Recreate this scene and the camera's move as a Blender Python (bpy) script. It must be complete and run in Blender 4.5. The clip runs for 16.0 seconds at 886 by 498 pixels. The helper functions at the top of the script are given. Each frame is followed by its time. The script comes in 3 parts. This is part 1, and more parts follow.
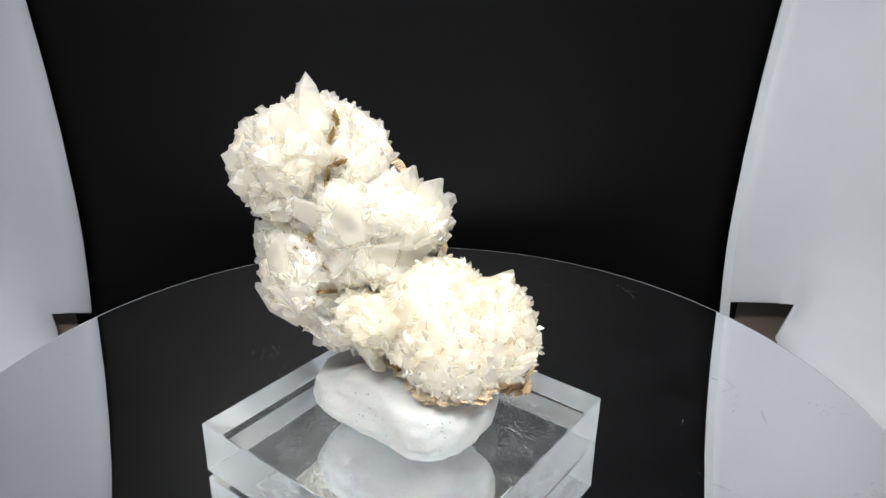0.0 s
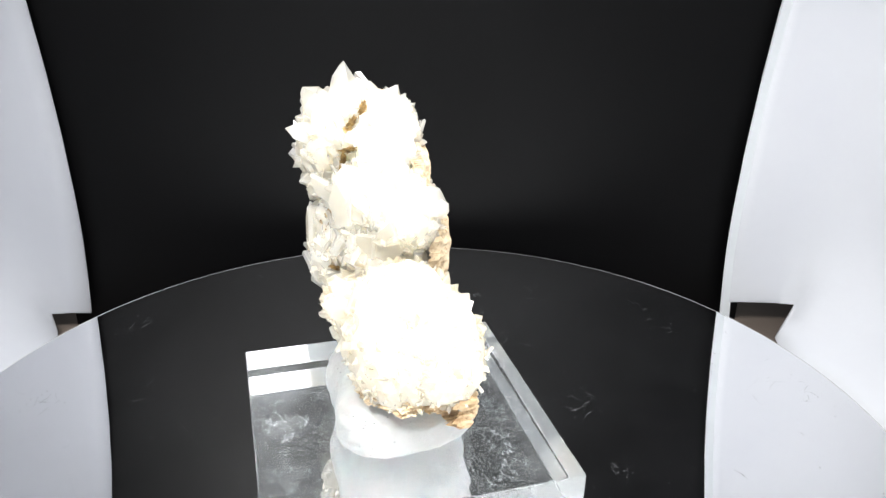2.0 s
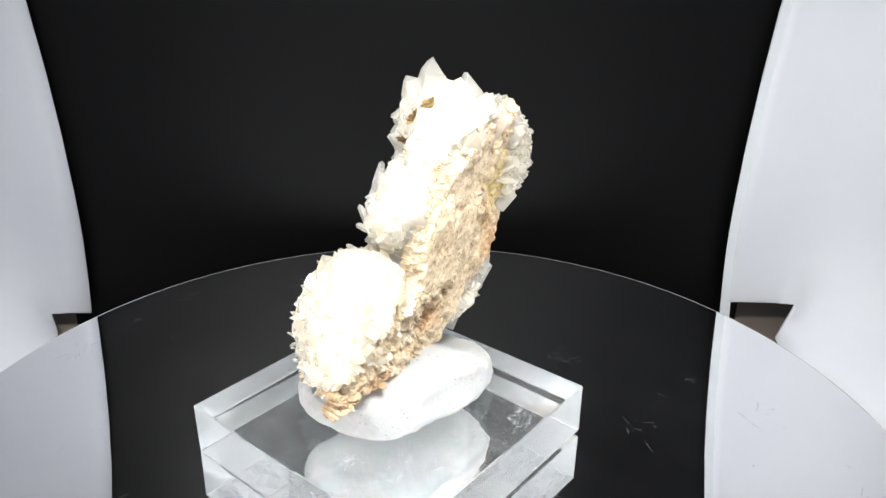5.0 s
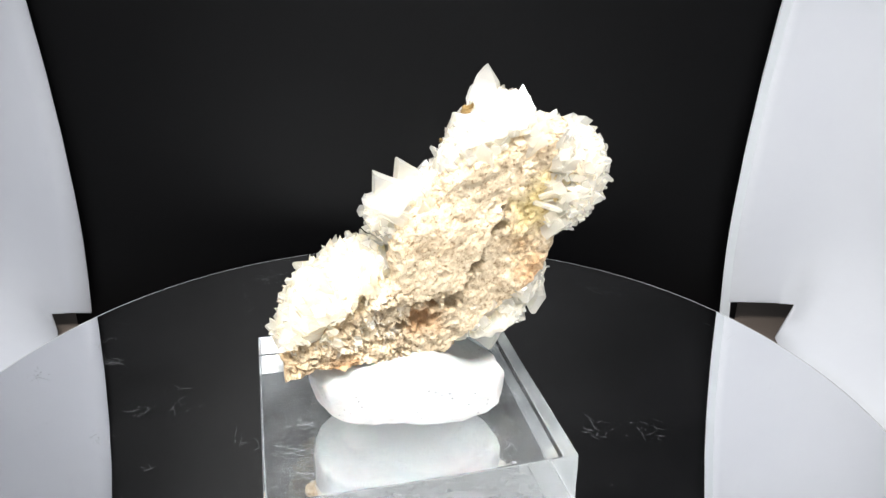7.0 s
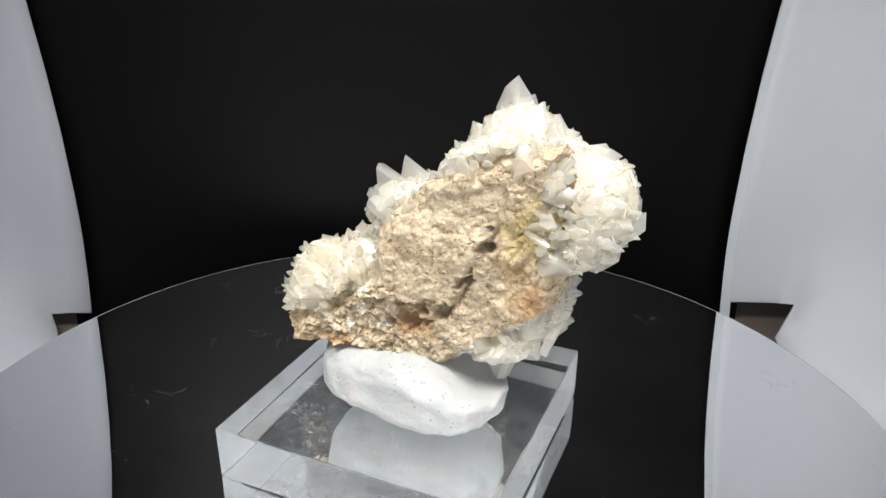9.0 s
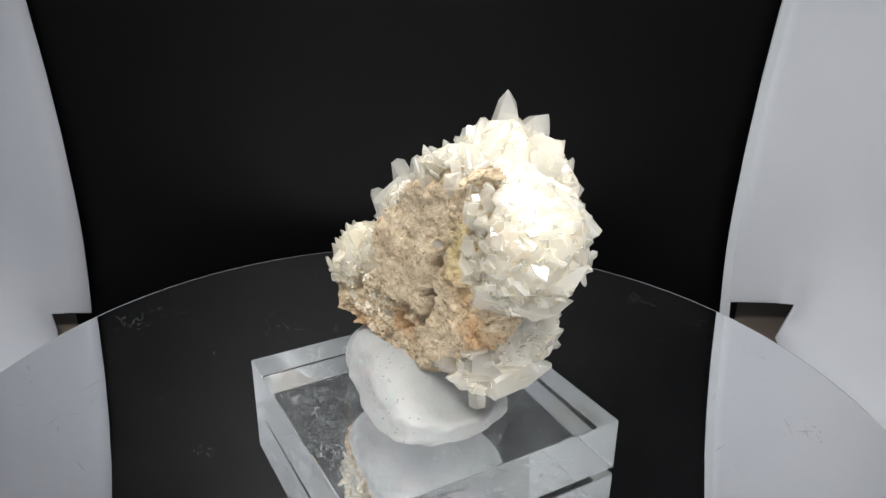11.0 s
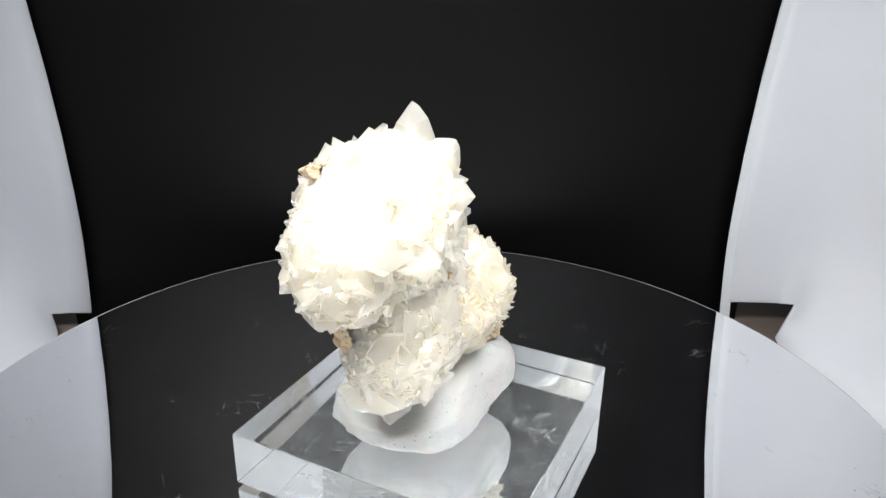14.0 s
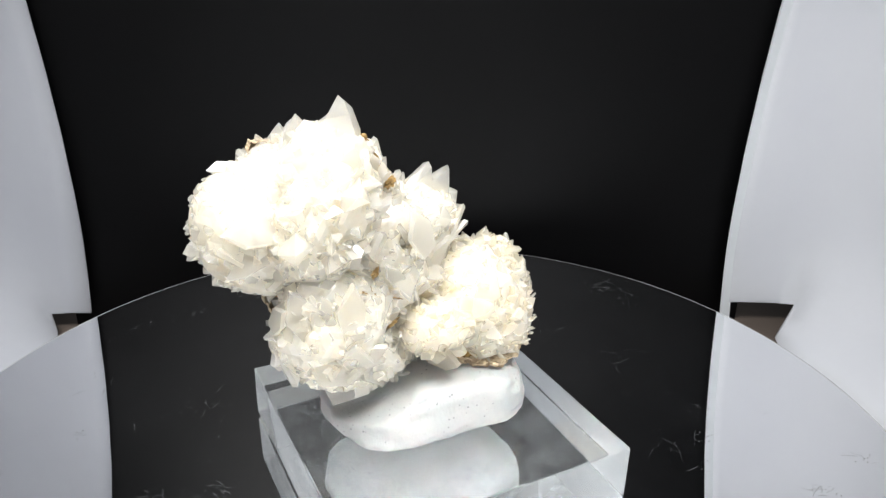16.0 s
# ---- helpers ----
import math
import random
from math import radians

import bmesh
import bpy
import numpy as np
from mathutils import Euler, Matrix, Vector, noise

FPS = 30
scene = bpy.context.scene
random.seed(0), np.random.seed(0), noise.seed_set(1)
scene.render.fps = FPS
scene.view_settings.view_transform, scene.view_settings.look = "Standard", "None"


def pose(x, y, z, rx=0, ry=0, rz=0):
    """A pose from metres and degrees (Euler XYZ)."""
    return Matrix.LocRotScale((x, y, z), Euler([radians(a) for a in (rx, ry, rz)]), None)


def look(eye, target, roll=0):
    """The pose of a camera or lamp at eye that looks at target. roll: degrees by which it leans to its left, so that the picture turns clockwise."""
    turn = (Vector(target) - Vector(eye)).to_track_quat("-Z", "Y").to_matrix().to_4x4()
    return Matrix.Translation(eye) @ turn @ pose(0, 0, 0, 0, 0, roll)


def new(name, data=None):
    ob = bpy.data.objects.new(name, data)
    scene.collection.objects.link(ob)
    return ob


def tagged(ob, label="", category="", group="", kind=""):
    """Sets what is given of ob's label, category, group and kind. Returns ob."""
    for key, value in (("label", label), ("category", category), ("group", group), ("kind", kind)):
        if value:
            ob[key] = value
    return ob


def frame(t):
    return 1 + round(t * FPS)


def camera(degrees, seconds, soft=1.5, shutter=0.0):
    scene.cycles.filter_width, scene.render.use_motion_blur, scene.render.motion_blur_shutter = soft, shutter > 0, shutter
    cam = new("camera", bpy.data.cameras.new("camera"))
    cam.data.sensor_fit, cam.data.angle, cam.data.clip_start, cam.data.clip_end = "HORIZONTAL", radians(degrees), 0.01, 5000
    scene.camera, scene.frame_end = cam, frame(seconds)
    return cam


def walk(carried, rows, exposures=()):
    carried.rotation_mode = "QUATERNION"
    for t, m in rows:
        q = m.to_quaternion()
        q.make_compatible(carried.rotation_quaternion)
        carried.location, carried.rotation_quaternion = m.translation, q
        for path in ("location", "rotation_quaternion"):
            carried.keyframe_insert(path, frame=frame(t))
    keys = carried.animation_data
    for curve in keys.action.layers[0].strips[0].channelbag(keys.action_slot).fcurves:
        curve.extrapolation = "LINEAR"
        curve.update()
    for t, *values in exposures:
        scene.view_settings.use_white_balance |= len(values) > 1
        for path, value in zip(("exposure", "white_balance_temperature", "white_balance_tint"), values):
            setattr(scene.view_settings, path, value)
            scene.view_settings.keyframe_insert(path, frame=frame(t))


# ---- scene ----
import collections

cam = camera(59.8, 16.0, soft=1.4)

# ---- camera, standing still ----
EYE = Vector((0.0, -0.11645, 0.09151))
VIEW = look(EYE, (0.00609, 0.02057, 0.03078), 0.774)
walk(cam, [(0.0, VIEW), (16.0, VIEW)],
     exposures=[(0.0, -0.04), (1.0, 0.27), (1.6, 0.52), (2.5, 0.72), (3.5, 0.66), (4.2, 0.48), (6.5, 0.52), (7.3, 0.42), (8.0, 0.12), (9.0, -0.14), (11.5, -0.28),
                (12.5, 0.12), (14.0, 0.28), (15.0, 0.22), (16.0, 0.18)])

# ---- light: two lamps above the front, an added wide fill behind the camera, and the white light tent around ----
world = bpy.data.worlds.new("world")
scene.world = world
world.use_nodes = True
world.node_tree.nodes["Background"].inputs[0].default_value = (0.90, 0.95, 1.0, 1)
world.node_tree.nodes["Background"].inputs[1].default_value = 0.10


def area_lamp(name, eye, target, sx, sy, watts, colour, spread):
    data = bpy.data.lights.new(name, "AREA")
    data.shape, data.size, data.size_y, data.energy, data.color = "RECTANGLE", sx, sy, watts, colour
    data.spread = radians(spread)
    ob = new(name, data)
    ob.matrix_world = look(eye, target)
    return ob


area_lamp("lamp_left", (-0.08, -0.11, 0.29), (0.01, -0.01, 0.035), 0.09, 0.09, 0.22, (1.0, 0.985, 0.96), 80)
area_lamp("lamp_right", (0.08, -0.11, 0.29), (0.0, -0.02, 0.035), 0.09, 0.09, 0.10, (1.0, 0.985, 0.96), 48)
# Unseen fill, added to brighten front faces and show in the block.
area_lamp("lamp_front", (0.0, -0.30, 0.15), (0.0, 0.0, 0.03), 0.30, 0.14, 0.15, (0.97, 0.985, 1.0), 120)


# ---- materials ----
class Mat:
    def __init__(self, name):
        self.m = bpy.data.materials.new(name)
        self.m.use_nodes = True
        self.t = self.m.node_tree
        self.p = self.t.nodes["Principled BSDF"]
        self.out = self.t.nodes["Material Output"]

    def n(self, kind, ins=None, **props):
        node = self.t.nodes.new(kind)
        for k, v in props.items():
            setattr(node, k, v)
        for k, v in (ins or {}).items():
            self.link(v, node.inputs[k])
        return node

    def link(self, v, socket):
        if isinstance(v, bpy.types.NodeSocket):
            self.t.links.new(v, socket)
        else:
            socket.default_value = v

    def set(self, **kw):
        for k, v in kw.items():
            self.link(v, self.p.inputs[k.replace("_", " ")])

    def coord(self, which="Object"):
        return self.n("ShaderNodeTexCoord").outputs[which]

    def noise(self, scale, detail=4, rough=0.6, vec=None):
        return self.n("ShaderNodeTexNoise", {"Scale": scale, "Detail": detail, "Roughness": rough,
                                             "Vector": vec or self.coord()}).outputs["Fac"]

    def ramp(self, fac, *stops):
        node = self.n("ShaderNodeValToRGB", {"Fac": fac})
        el = node.color_ramp.elements
        while len(el) < len(stops):
            el.new(0.5)
        for e, (pos, col) in zip(el, stops):
            e.position, e.color = pos, (*col, 1) if len(col) == 3 else col
        return node.outputs["Color"]

    def mix(self, fac, a, b, how="MIX"):
        node = self.n("ShaderNodeMix", data_type="RGBA", blend_type=how)
        self.link(fac, node.inputs[0])
        self.link(a, node.inputs[6])
        self.link(b, node.inputs[7])
        return node.outputs[2]

    def bump(self, height, strength, dist):
        self.set(Normal=self.n("ShaderNodeBump", {"Height": height, "Strength": strength, "Distance": dist}).outputs[0])


def grey(v):
    return (v, v, v)


def mat_crystal(name, pale, deep, clear, stain):
    """Cloudy calcite: light soaks in and passes through; glossy cleavage faces."""
    m = Mat(name)
    rnd = m.n("ShaderNodeObjectInfo").outputs["Random"]
    isl = m.n("ShaderNodeNewGeometry").outputs["Random Per Island"]
    both = m.n("ShaderNodeMath", {0: rnd, 1: isl}, operation="ADD").outputs[0]
    frac = m.n("ShaderNodeMath", {0: both}, operation="FRACT").outputs[0]
    col = m.ramp(frac, (0.0, pale), (0.6, tuple(0.5 * (a + b) for a, b in zip(pale, deep))), (1.0, deep))
    cloud = m.ramp(m.noise(260, 4), (0.35, grey(0.96)), (0.65, grey(1.0)))
    col = m.mix(1.0, col, cloud, "MULTIPLY")
    ochre = m.ramp(m.noise(95, 5, 0.7), (0.54, grey(0)), (0.70, grey(stain)))
    col = m.mix(ochre, col, (0.80, 0.62, 0.40, 1))
    m.set(Base_Color=col, Roughness=m.ramp(m.noise(500, 3), (0.3, grey(0.14)), (0.7, grey(0.40))), IOR=1.5)
    m.set(Subsurface_Weight=1.0, Subsurface_Scale=0.004, Subsurface_Radius=(1.0, 0.95, 0.85))
    m.p.inputs["Specular IOR Level"].default_value = 0.5
    m.bump(m.noise(900, 4, 0.6), 0.10, 0.0003)
    trans = m.n("ShaderNodeBsdfTranslucent", {"Color": col})
    a = m.n("ShaderNodeMixShader", {0: 0.52, 1: m.p.outputs[0], 2: trans.outputs[0]})
    thru = m.n("ShaderNodeBsdfTransparent", {"Color": (0.99, 0.985, 0.965, 1)})
    b = m.n("ShaderNodeMixShader", {0: clear, 1: a.outputs[0], 2: thru.outputs[0]})
    shine = m.n("ShaderNodeBsdfGlossy", {"Color": (1, 1, 1, 1), "Roughness": 0.14})
    c = m.n("ShaderNodeMixShader", {0: 0.035, 1: b.outputs[0], 2: shine.outputs[0]})
    m.t.links.new(c.outputs[0], m.out.inputs[0])
    return m.m


def mat_matrix():
    """Sandy tan rock with a yellow stain, rusty hollows and white crumbs."""
    m = Mat("earthy_matrix")
    co = m.coord()
    big, fine = m.noise(70, 5, 0.65), m.noise(520, 5, 0.7)
    col = m.ramp(fine, (0.30, (0.27, 0.195, 0.125)), (0.46, (0.50, 0.405, 0.28)), (0.60, (0.60, 0.50, 0.36)), (0.76, (0.75, 0.67, 0.53)))
    warm = m.ramp(big, (0.38, (0.90, 0.90, 0.90)), (0.54, grey(1.0)), (0.68, (1.0, 0.88, 0.74)))
    col = m.mix(1.0, col, warm, "MULTIPLY")

    def patch(x, y, z, near, far, rough):
        d = m.n("ShaderNodeVectorMath", {0: co, 1: (x * 0.001, y * 0.001, z * 0.001 - 0.0102)}, operation="DISTANCE").outputs["Value"]
        d = m.n("ShaderNodeMath", {0: m.noise(180, 5, 0.7), 1: rough, 2: d}, operation="MULTIPLY_ADD").outputs[0]
        return m.ramp(m.n("ShaderNodeMapRange", {"Value": d, "From Min": near * 0.001 + rough * 0.5, "From Max": far * 0.001 + rough * 0.5}).outputs[0], (0.0, grey(1)), (1.0, grey(0)))

    col = m.mix(m.mix(1.0, patch(-1.5, -20.5, 47, 2.0, 6.5, 0.012), grey(0.75) + (1,), "MULTIPLY"), col, (0.50, 0.40, 0.17, 1))
    for x, y, z, near, far in ((0, -1.5, 28.0, 2.0, 5.0), (0, -20.5, 34.0, 1.0, 4.5), (-3.0, 13.0, 20.5, 1.5, 5.5), (4.0, 8.0, 20.5, 2.0, 6.5)):
        col = m.mix(m.mix(1.0, patch(x, y, z, near, far, 0.012), grey(0.65) + (1,), "MULTIPLY"), col, (0.42, 0.23, 0.10, 1))
    crumbs = m.ramp(m.noise(330, 3, 0.6), (0.54, grey(0)), (0.60, grey(0.85)))
    col = m.mix(m.mix(1.0, crumbs, patch(-4.5, 10.0, 29.0, 4.0, 9.0, 0.01), "MULTIPLY"), col, (0.85, 0.82, 0.74, 1))
    speck = m.ramp(m.noise(1300, 4, 0.75), (0.36, (0.50, 0.42, 0.34)), (0.45, grey(1.0)))
    col = m.mix(1.0, col, speck, "MULTIPLY")
    m.set(Base_Color=col, Roughness=0.92)
    m.p.inputs["Specular IOR Level"].default_value = 0.2
    m.bump(m.mix(0.5, m.noise(1500, 5, 0.8), m.noise(480, 5, 0.75)), 0.6, 0.0004)
    return m.m


def mat_stain():
    m = Mat("ochre_clay")
    m.set(Base_Color=m.ramp(m.noise(700, 5, 0.7), (0.35, (0.08, 0.045, 0.013)), (0.52, (0.26, 0.165, 0.055)), (0.7, (0.50, 0.37, 0.18))), Roughness=0.9)
    m.bump(m.noise(900, 5), 0.8, 0.0008)
    return m.m


def mat_putty():
    m = Mat("white_putty")
    col = m.ramp(m.noise(120, 4), (0.3, (0.36, 0.375, 0.375)), (0.7, (0.44, 0.45, 0.445)))
    speck = m.ramp(m.n("ShaderNodeTexVoronoi", {"Scale": 950, "Vector": m.coord()}).outputs["Distance"], (0.09, grey(1)), (0.20, grey(0)))
    patch = m.ramp(m.noise(160, 3), (0.46, grey(0)), (0.54, grey(0.85)))
    col = m.mix(m.mix(1.0, speck, patch, "MULTIPLY"), col, (0.13, 0.13, 0.14, 1))
    m.set(Base_Color=col, Roughness=0.48, Subsurface_Weight=0.15, Subsurface_Scale=0.002)
    m.bump(m.mix(0.35, m.noise(110, 4), m.noise(1300, 5)), 0.7, 0.0007)
    return m.m


def mat_acrylic(name, low, high):
    """Clear acrylic with a thin scuffed haze."""
    m = Mat(name)
    m.set(Base_Color=(0.985, 0.995, 1.0, 1), Transmission_Weight=1.0, IOR=1.49, Roughness=0.01)
    haze = m.n("ShaderNodeBsdfDiffuse", {"Color": (0.80, 0.85, 0.88, 1)})
    thru = m.n("ShaderNodeBsdfTranslucent", {"Color": (0.85, 0.9, 0.92, 1)})
    both = m.n("ShaderNodeMixShader", {0: 0.5, 1: haze.outputs[0], 2: thru.outputs[0]})
    fac = m.ramp(m.noise(170, 6, 0.75), (0.40, grey(low)), (0.72, grey(high)))
    sh = m.n("ShaderNodeMixShader", {0: fac, 1: m.p.outputs[0], 2: both.outputs[0]})
    m.t.links.new(sh.outputs[0], m.out.inputs[0])
    return m.m


def mat_mirror():
    """Mirror glass with dust and stray scratches."""
    m = Mat("dusty_mirror")
    m.set(Base_Color=(0.975, 0.98, 0.99, 1), Metallic=1.0, Roughness=0.02)
    dust = m.n("ShaderNodeBsdfDiffuse", {"Color": (0.6, 0.62, 0.68, 1)})
    film = m.ramp(m.noise(40, 5, 0.7), (0.35, grey(0.0008)), (0.75, grey(0.006)))
    sh = m.n("ShaderNodeMixShader", {0: film, 1: m.p.outputs[0], 2: dust.outputs[0]})
    m.t.links.new(sh.outputs[0], m.out.inputs[0])
    return m.m


def mat_scratch(name, tone):
    """Dull broken surface along scratches."""
    m = Mat(name)
    m.set(Base_Color=(tone * 0.95, tone, tone * 1.06, 1), Roughness=0.6)
    return m.m


def mat_plain(name, a, b, rough, scale=30, bump=0.1, spec=0.5):
    m = Mat(name)
    m.set(Base_Color=m.ramp(m.noise(scale, 5), (0.3, a), (0.7, b)), Roughness=rough)
    m.p.inputs["Specular IOR Level"].default_value = spec
    m.bump(m.noise(scale * 18, 4), bump, 0.0006)
    return m.m


M_WHITE = mat_crystal("white_calcite", (0.98, 0.970, 0.910), (0.968, 0.938, 0.845), 0.54, 0.16)
M_CREAM = mat_crystal("cream_calcite", (0.975, 0.95, 0.83), (0.965, 0.88, 0.71), 0.50, 0.25)
M_CLEAR = mat_crystal("clear_calcite", (0.955, 0.95, 0.90), (0.94, 0.90, 0.80), 0.62, 0.12)
M_HEART = mat_crystal("massive_calcite", (0.955, 0.915, 0.83), (0.945, 0.88, 0.76), 0.0, 0.25)
M_MATRIX, M_STAIN, M_PUTTY, M_ACRYLIC, M_MIRROR = mat_matrix(), mat_stain(), mat_putty(), mat_acrylic("clear_acrylic", 0.015, 0.09), mat_mirror()
M_POLISH = mat_acrylic("polished_acrylic", 0.0, 0.004)
M_SIDE = mat_acrylic("sawn_acrylic", 0.20, 0.27)
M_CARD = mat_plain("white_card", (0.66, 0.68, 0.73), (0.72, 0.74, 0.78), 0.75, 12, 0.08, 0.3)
# Same white card, darkened: the left side's weaker light is put into the colour.
M_CARD_SHADED = mat_plain("shaded_white_card", (0.455, 0.475, 0.525), (0.515, 0.535, 0.575), 0.75, 12, 0.08, 0.3)
# Brighter copy of the card for its curving edge; the extra light is colour.
M_CARD_EDGE_LIT = mat_plain("lit_card_edge", (0.72, 0.76, 0.79), (0.78, 0.81, 0.84), 0.6, 14, 0.08, 0.3)
M_BLACK = mat_plain("black_card", (0.0012, 0.0012, 0.0015), (0.0020, 0.0020, 0.0025), 0.5, 20, 0.05, 0.14)
M_RIM = mat_plain("ground_glass_edge", (0.30, 0.31, 0.33), (0.42, 0.43, 0.45), 0.35, 60, 0.1)
M_DRUM = mat_plain("black_plastic", (0.02, 0.02, 0.02), (0.03, 0.03, 0.03), 0.5, 40, 0.1)
M_TABLE = mat_plain("brown_table", (0.09, 0.07, 0.058), (0.15, 0.12, 0.10), 0.6, 25, 0.2)
M_SPECK, M_HAIR = mat_scratch("scuff", 0.42), mat_scratch("hairline", 0.13)


# ---- building helpers ----
def mesh_of(name, bm, material, smooth=False):
    me = bpy.data.meshes.new(name)
    bm.to_mesh(me)
    bm.free()
    me.materials.append(material)
    if smooth:
        me.polygons.foreach_set("use_smooth", [True] * len(me.polygons))
    return me


def part(name, bm, material, parent, label="", smooth=False):
    ob = new(name, mesh_of(name, bm, material, smooth))
    ob.parent = parent
    return tagged(ob, label)


def mesh_from(verts, faces):
    me = bpy.data.meshes.new("tmp")
    me.from_pydata(verts, [], faces)
    bm = bmesh.new()
    bm.from_mesh(me)
    bpy.data.meshes.remove(me)
    return bm


def box(x0, x1, y0, y1, z0, z1, bevel=0.0):
    bm = bmesh.new()
    bmesh.ops.create_cube(bm, size=1)
    for v in bm.verts:
        v.co = ((x0, x1)[v.co.x > 0], (y0, y1)[v.co.y > 0], (z0, z1)[v.co.z > 0])
    if bevel:
        bmesh.ops.bevel(bm, geom=list(bm.edges), offset=bevel, segments=2, profile=0.5, affect="EDGES")
    return bm


def disc_solid(radius, z0, z1, n=160, bevel=0.0005):
    prof = [(0, z0), (radius - bevel, z0), (radius, z0 + bevel), (radius, z1 - bevel), (radius - bevel, z1), (0, z1)]
    verts, faces = [], []
    for r, z in prof:
        verts += [(r * math.cos(2 * math.pi * i / n), r * math.sin(2 * math.pi * i / n), z) for i in range(n)]
    for k in range(1, len(prof) - 2):
        faces += [(k * n + i, k * n + (i + 1) % n, (k + 1) * n + (i + 1) % n, (k + 1) * n + i) for i in range(n)]
    faces.append(tuple(n + i for i in reversed(range(n))))
    faces.append(tuple(4 * n + i for i in range(n)))
    bm = mesh_from(verts, faces)
    bmesh.ops.delete(bm, geom=[v for v in bm.verts if not v.link_faces], context="VERTS")
    return bm


def sheet(rows, thick, flip=1):
    """A thick curved sheet through rows of points, thickened sideways along x or y (flip: a vector)."""
    n, k = len(rows), len(rows[0])
    off = Vector(flip) * thick
    verts = [Vector(p) for r in rows for p in r] + [Vector(p) + off for r in rows for p in r]
    a = lambda i, j, s: s * n * k + i * k + j
    faces = []
    for i in range(n - 1):
        for j in range(k - 1):
            faces.append((a(i, j, 0), a(i, j + 1, 0), a(i + 1, j + 1, 0), a(i + 1, j, 0)))
            faces.append((a(i, j, 1), a(i + 1, j, 1), a(i + 1, j + 1, 1), a(i, j + 1, 1)))
    for i in range(n - 1):
        for j in (0, k - 1):
            faces.append((a(i, j, 0), a(i + 1, j, 0), a(i + 1, j, 1), a(i, j, 1)))
    for j in range(k - 1):
        for i in (0, n - 1):
            faces.append((a(i, j, 0), a(i, j + 1, 0), a(i, j + 1, 1), a(i, j, 1)))
    bm = mesh_from(verts, faces)
    bmesh.ops.recalc_face_normals(bm, faces=list(bm.faces))
    return bm


def empty(name, label, category, x=0.0, y=0.0, z=0.0):
    ob = new(name)
    ob.location = (x, y, z)
    return tagged(ob, label, category)


# ---- the photo box ----
FLOOR_Z = -0.032


def edge_x(z):
    """How far the inner edge of a back card bows outwards with height."""
    return 0.0985 + 0.85 * (z - 0.008) ** 2 + (0.03 if z < 0 else 0.0) * abs(z)


def photo_box():
    table = new("floor", mesh_of("floor", box(-0.6, 0.6, -0.6, 0.6, FLOOR_Z - 0.02, FLOOR_Z), M_TABLE))
    tagged(table, "brown table top under the turntable", "table", kind="structure")
    low = -0.0268
    zs = [low + 0.04 * (i / 8) ** 1.6 for i in range(9)] + [low + 0.04 + 0.29 * i / 16 for i in range(1, 17)]
    # each white card runs outwards from its bowed inner edge, bends forward round the turntable and sweeps in below as a floor
    for side, name, first, bottom in ((-1, "left", 3, -0.0258), (1, "right", 5, -0.0236)):
        out = [(0, 0.1), (0.006, 0.1), (0.012, 0.0995)]
        out += [(0.012 + 0.035 * math.sin(a * math.pi / 20), 0.0645 + 0.035 * math.cos(a * math.pi / 20)) for a in range(1, 11)]
        out += [(0.047 + 0.012 * k, 0.0645 - 0.055 * k) for k in range(1, 8)]
        rows = []
        for i, z in enumerate(zs):
            row = []
            u = min(1.0, (z - low) / 0.04)
            for k, (dx, y) in enumerate(out):
                p = Vector((edge_x(z if k < 3 else 0.05) + dx, y, z if k >= first else max(z, bottom + 0.00001 * i)))
                share = ((0.35, 0.6, 0.85, 1.0) if side < 0 else (0.55, 0.72, 0.88, 1.0))[min(k - first, 3)] if k >= first else 0.0
                inward = 0.04 * (1 - math.sqrt(1 - (1 - u) ** 2)) * share
                flat = Vector((p.x, max(p.y, 0.0) if k < 13 else 0.0, 0)).normalized()
                p -= flat * inward
                row.append((side * p.x, p.y, p.z))
            rows.append(row)
        # the left card gets the darker copy, its shade painted in
        ob = new("wall_" + name, mesh_of("card", sheet(rows, 0.0012, (side * 0.3, 1, -0.3)), M_CARD if side > 0 else M_CARD_SHADED, True))
        tagged(ob, "white card with a bowed edge bent round the turntable", "card", kind="structure")
    # strip along the right card's curving inner edge, its brighter light painted in
    rows = [[(edge_x(z) - 0.0005, 0.0994, z - 0.004), (edge_x(z) + 0.0030, 0.1001, z - 0.004)] for z in zs]
    ob = new("trim_fold", mesh_of("card_edge_strip", sheet(rows, 0.0003, (0, 1, 0)), M_CARD_EDGE_LIT))
    tagged(ob, "curving edge of the white card, its brightness put into the colour", "card", kind="structure")
    back = new("backdrop", mesh_of("backdrop", box(-0.25, 0.25, 0.104, 0.107, -0.019, 0.34), M_BLACK))
    part("lower_flap", box(-0.107, 0.107, 0.104, 0.107, FLOOR_Z, -0.019), M_BLACK, back)
    tagged(back, "plain black satin backdrop sheet", "backdrop", kind="structure")
    # unseen card, added behind the camera so the block's sides pick up white
    front = new("wall_front", mesh_of("wall_front", box(-0.30, 0.30, -0.41, -0.408, FLOOR_Z, 0.34), M_CARD))
    tagged(front, "unseen white card added behind the camera for the block to reflect", "card", kind="structure")


photo_box()


# ---- the turntable ----
DISC_R = 0.0924


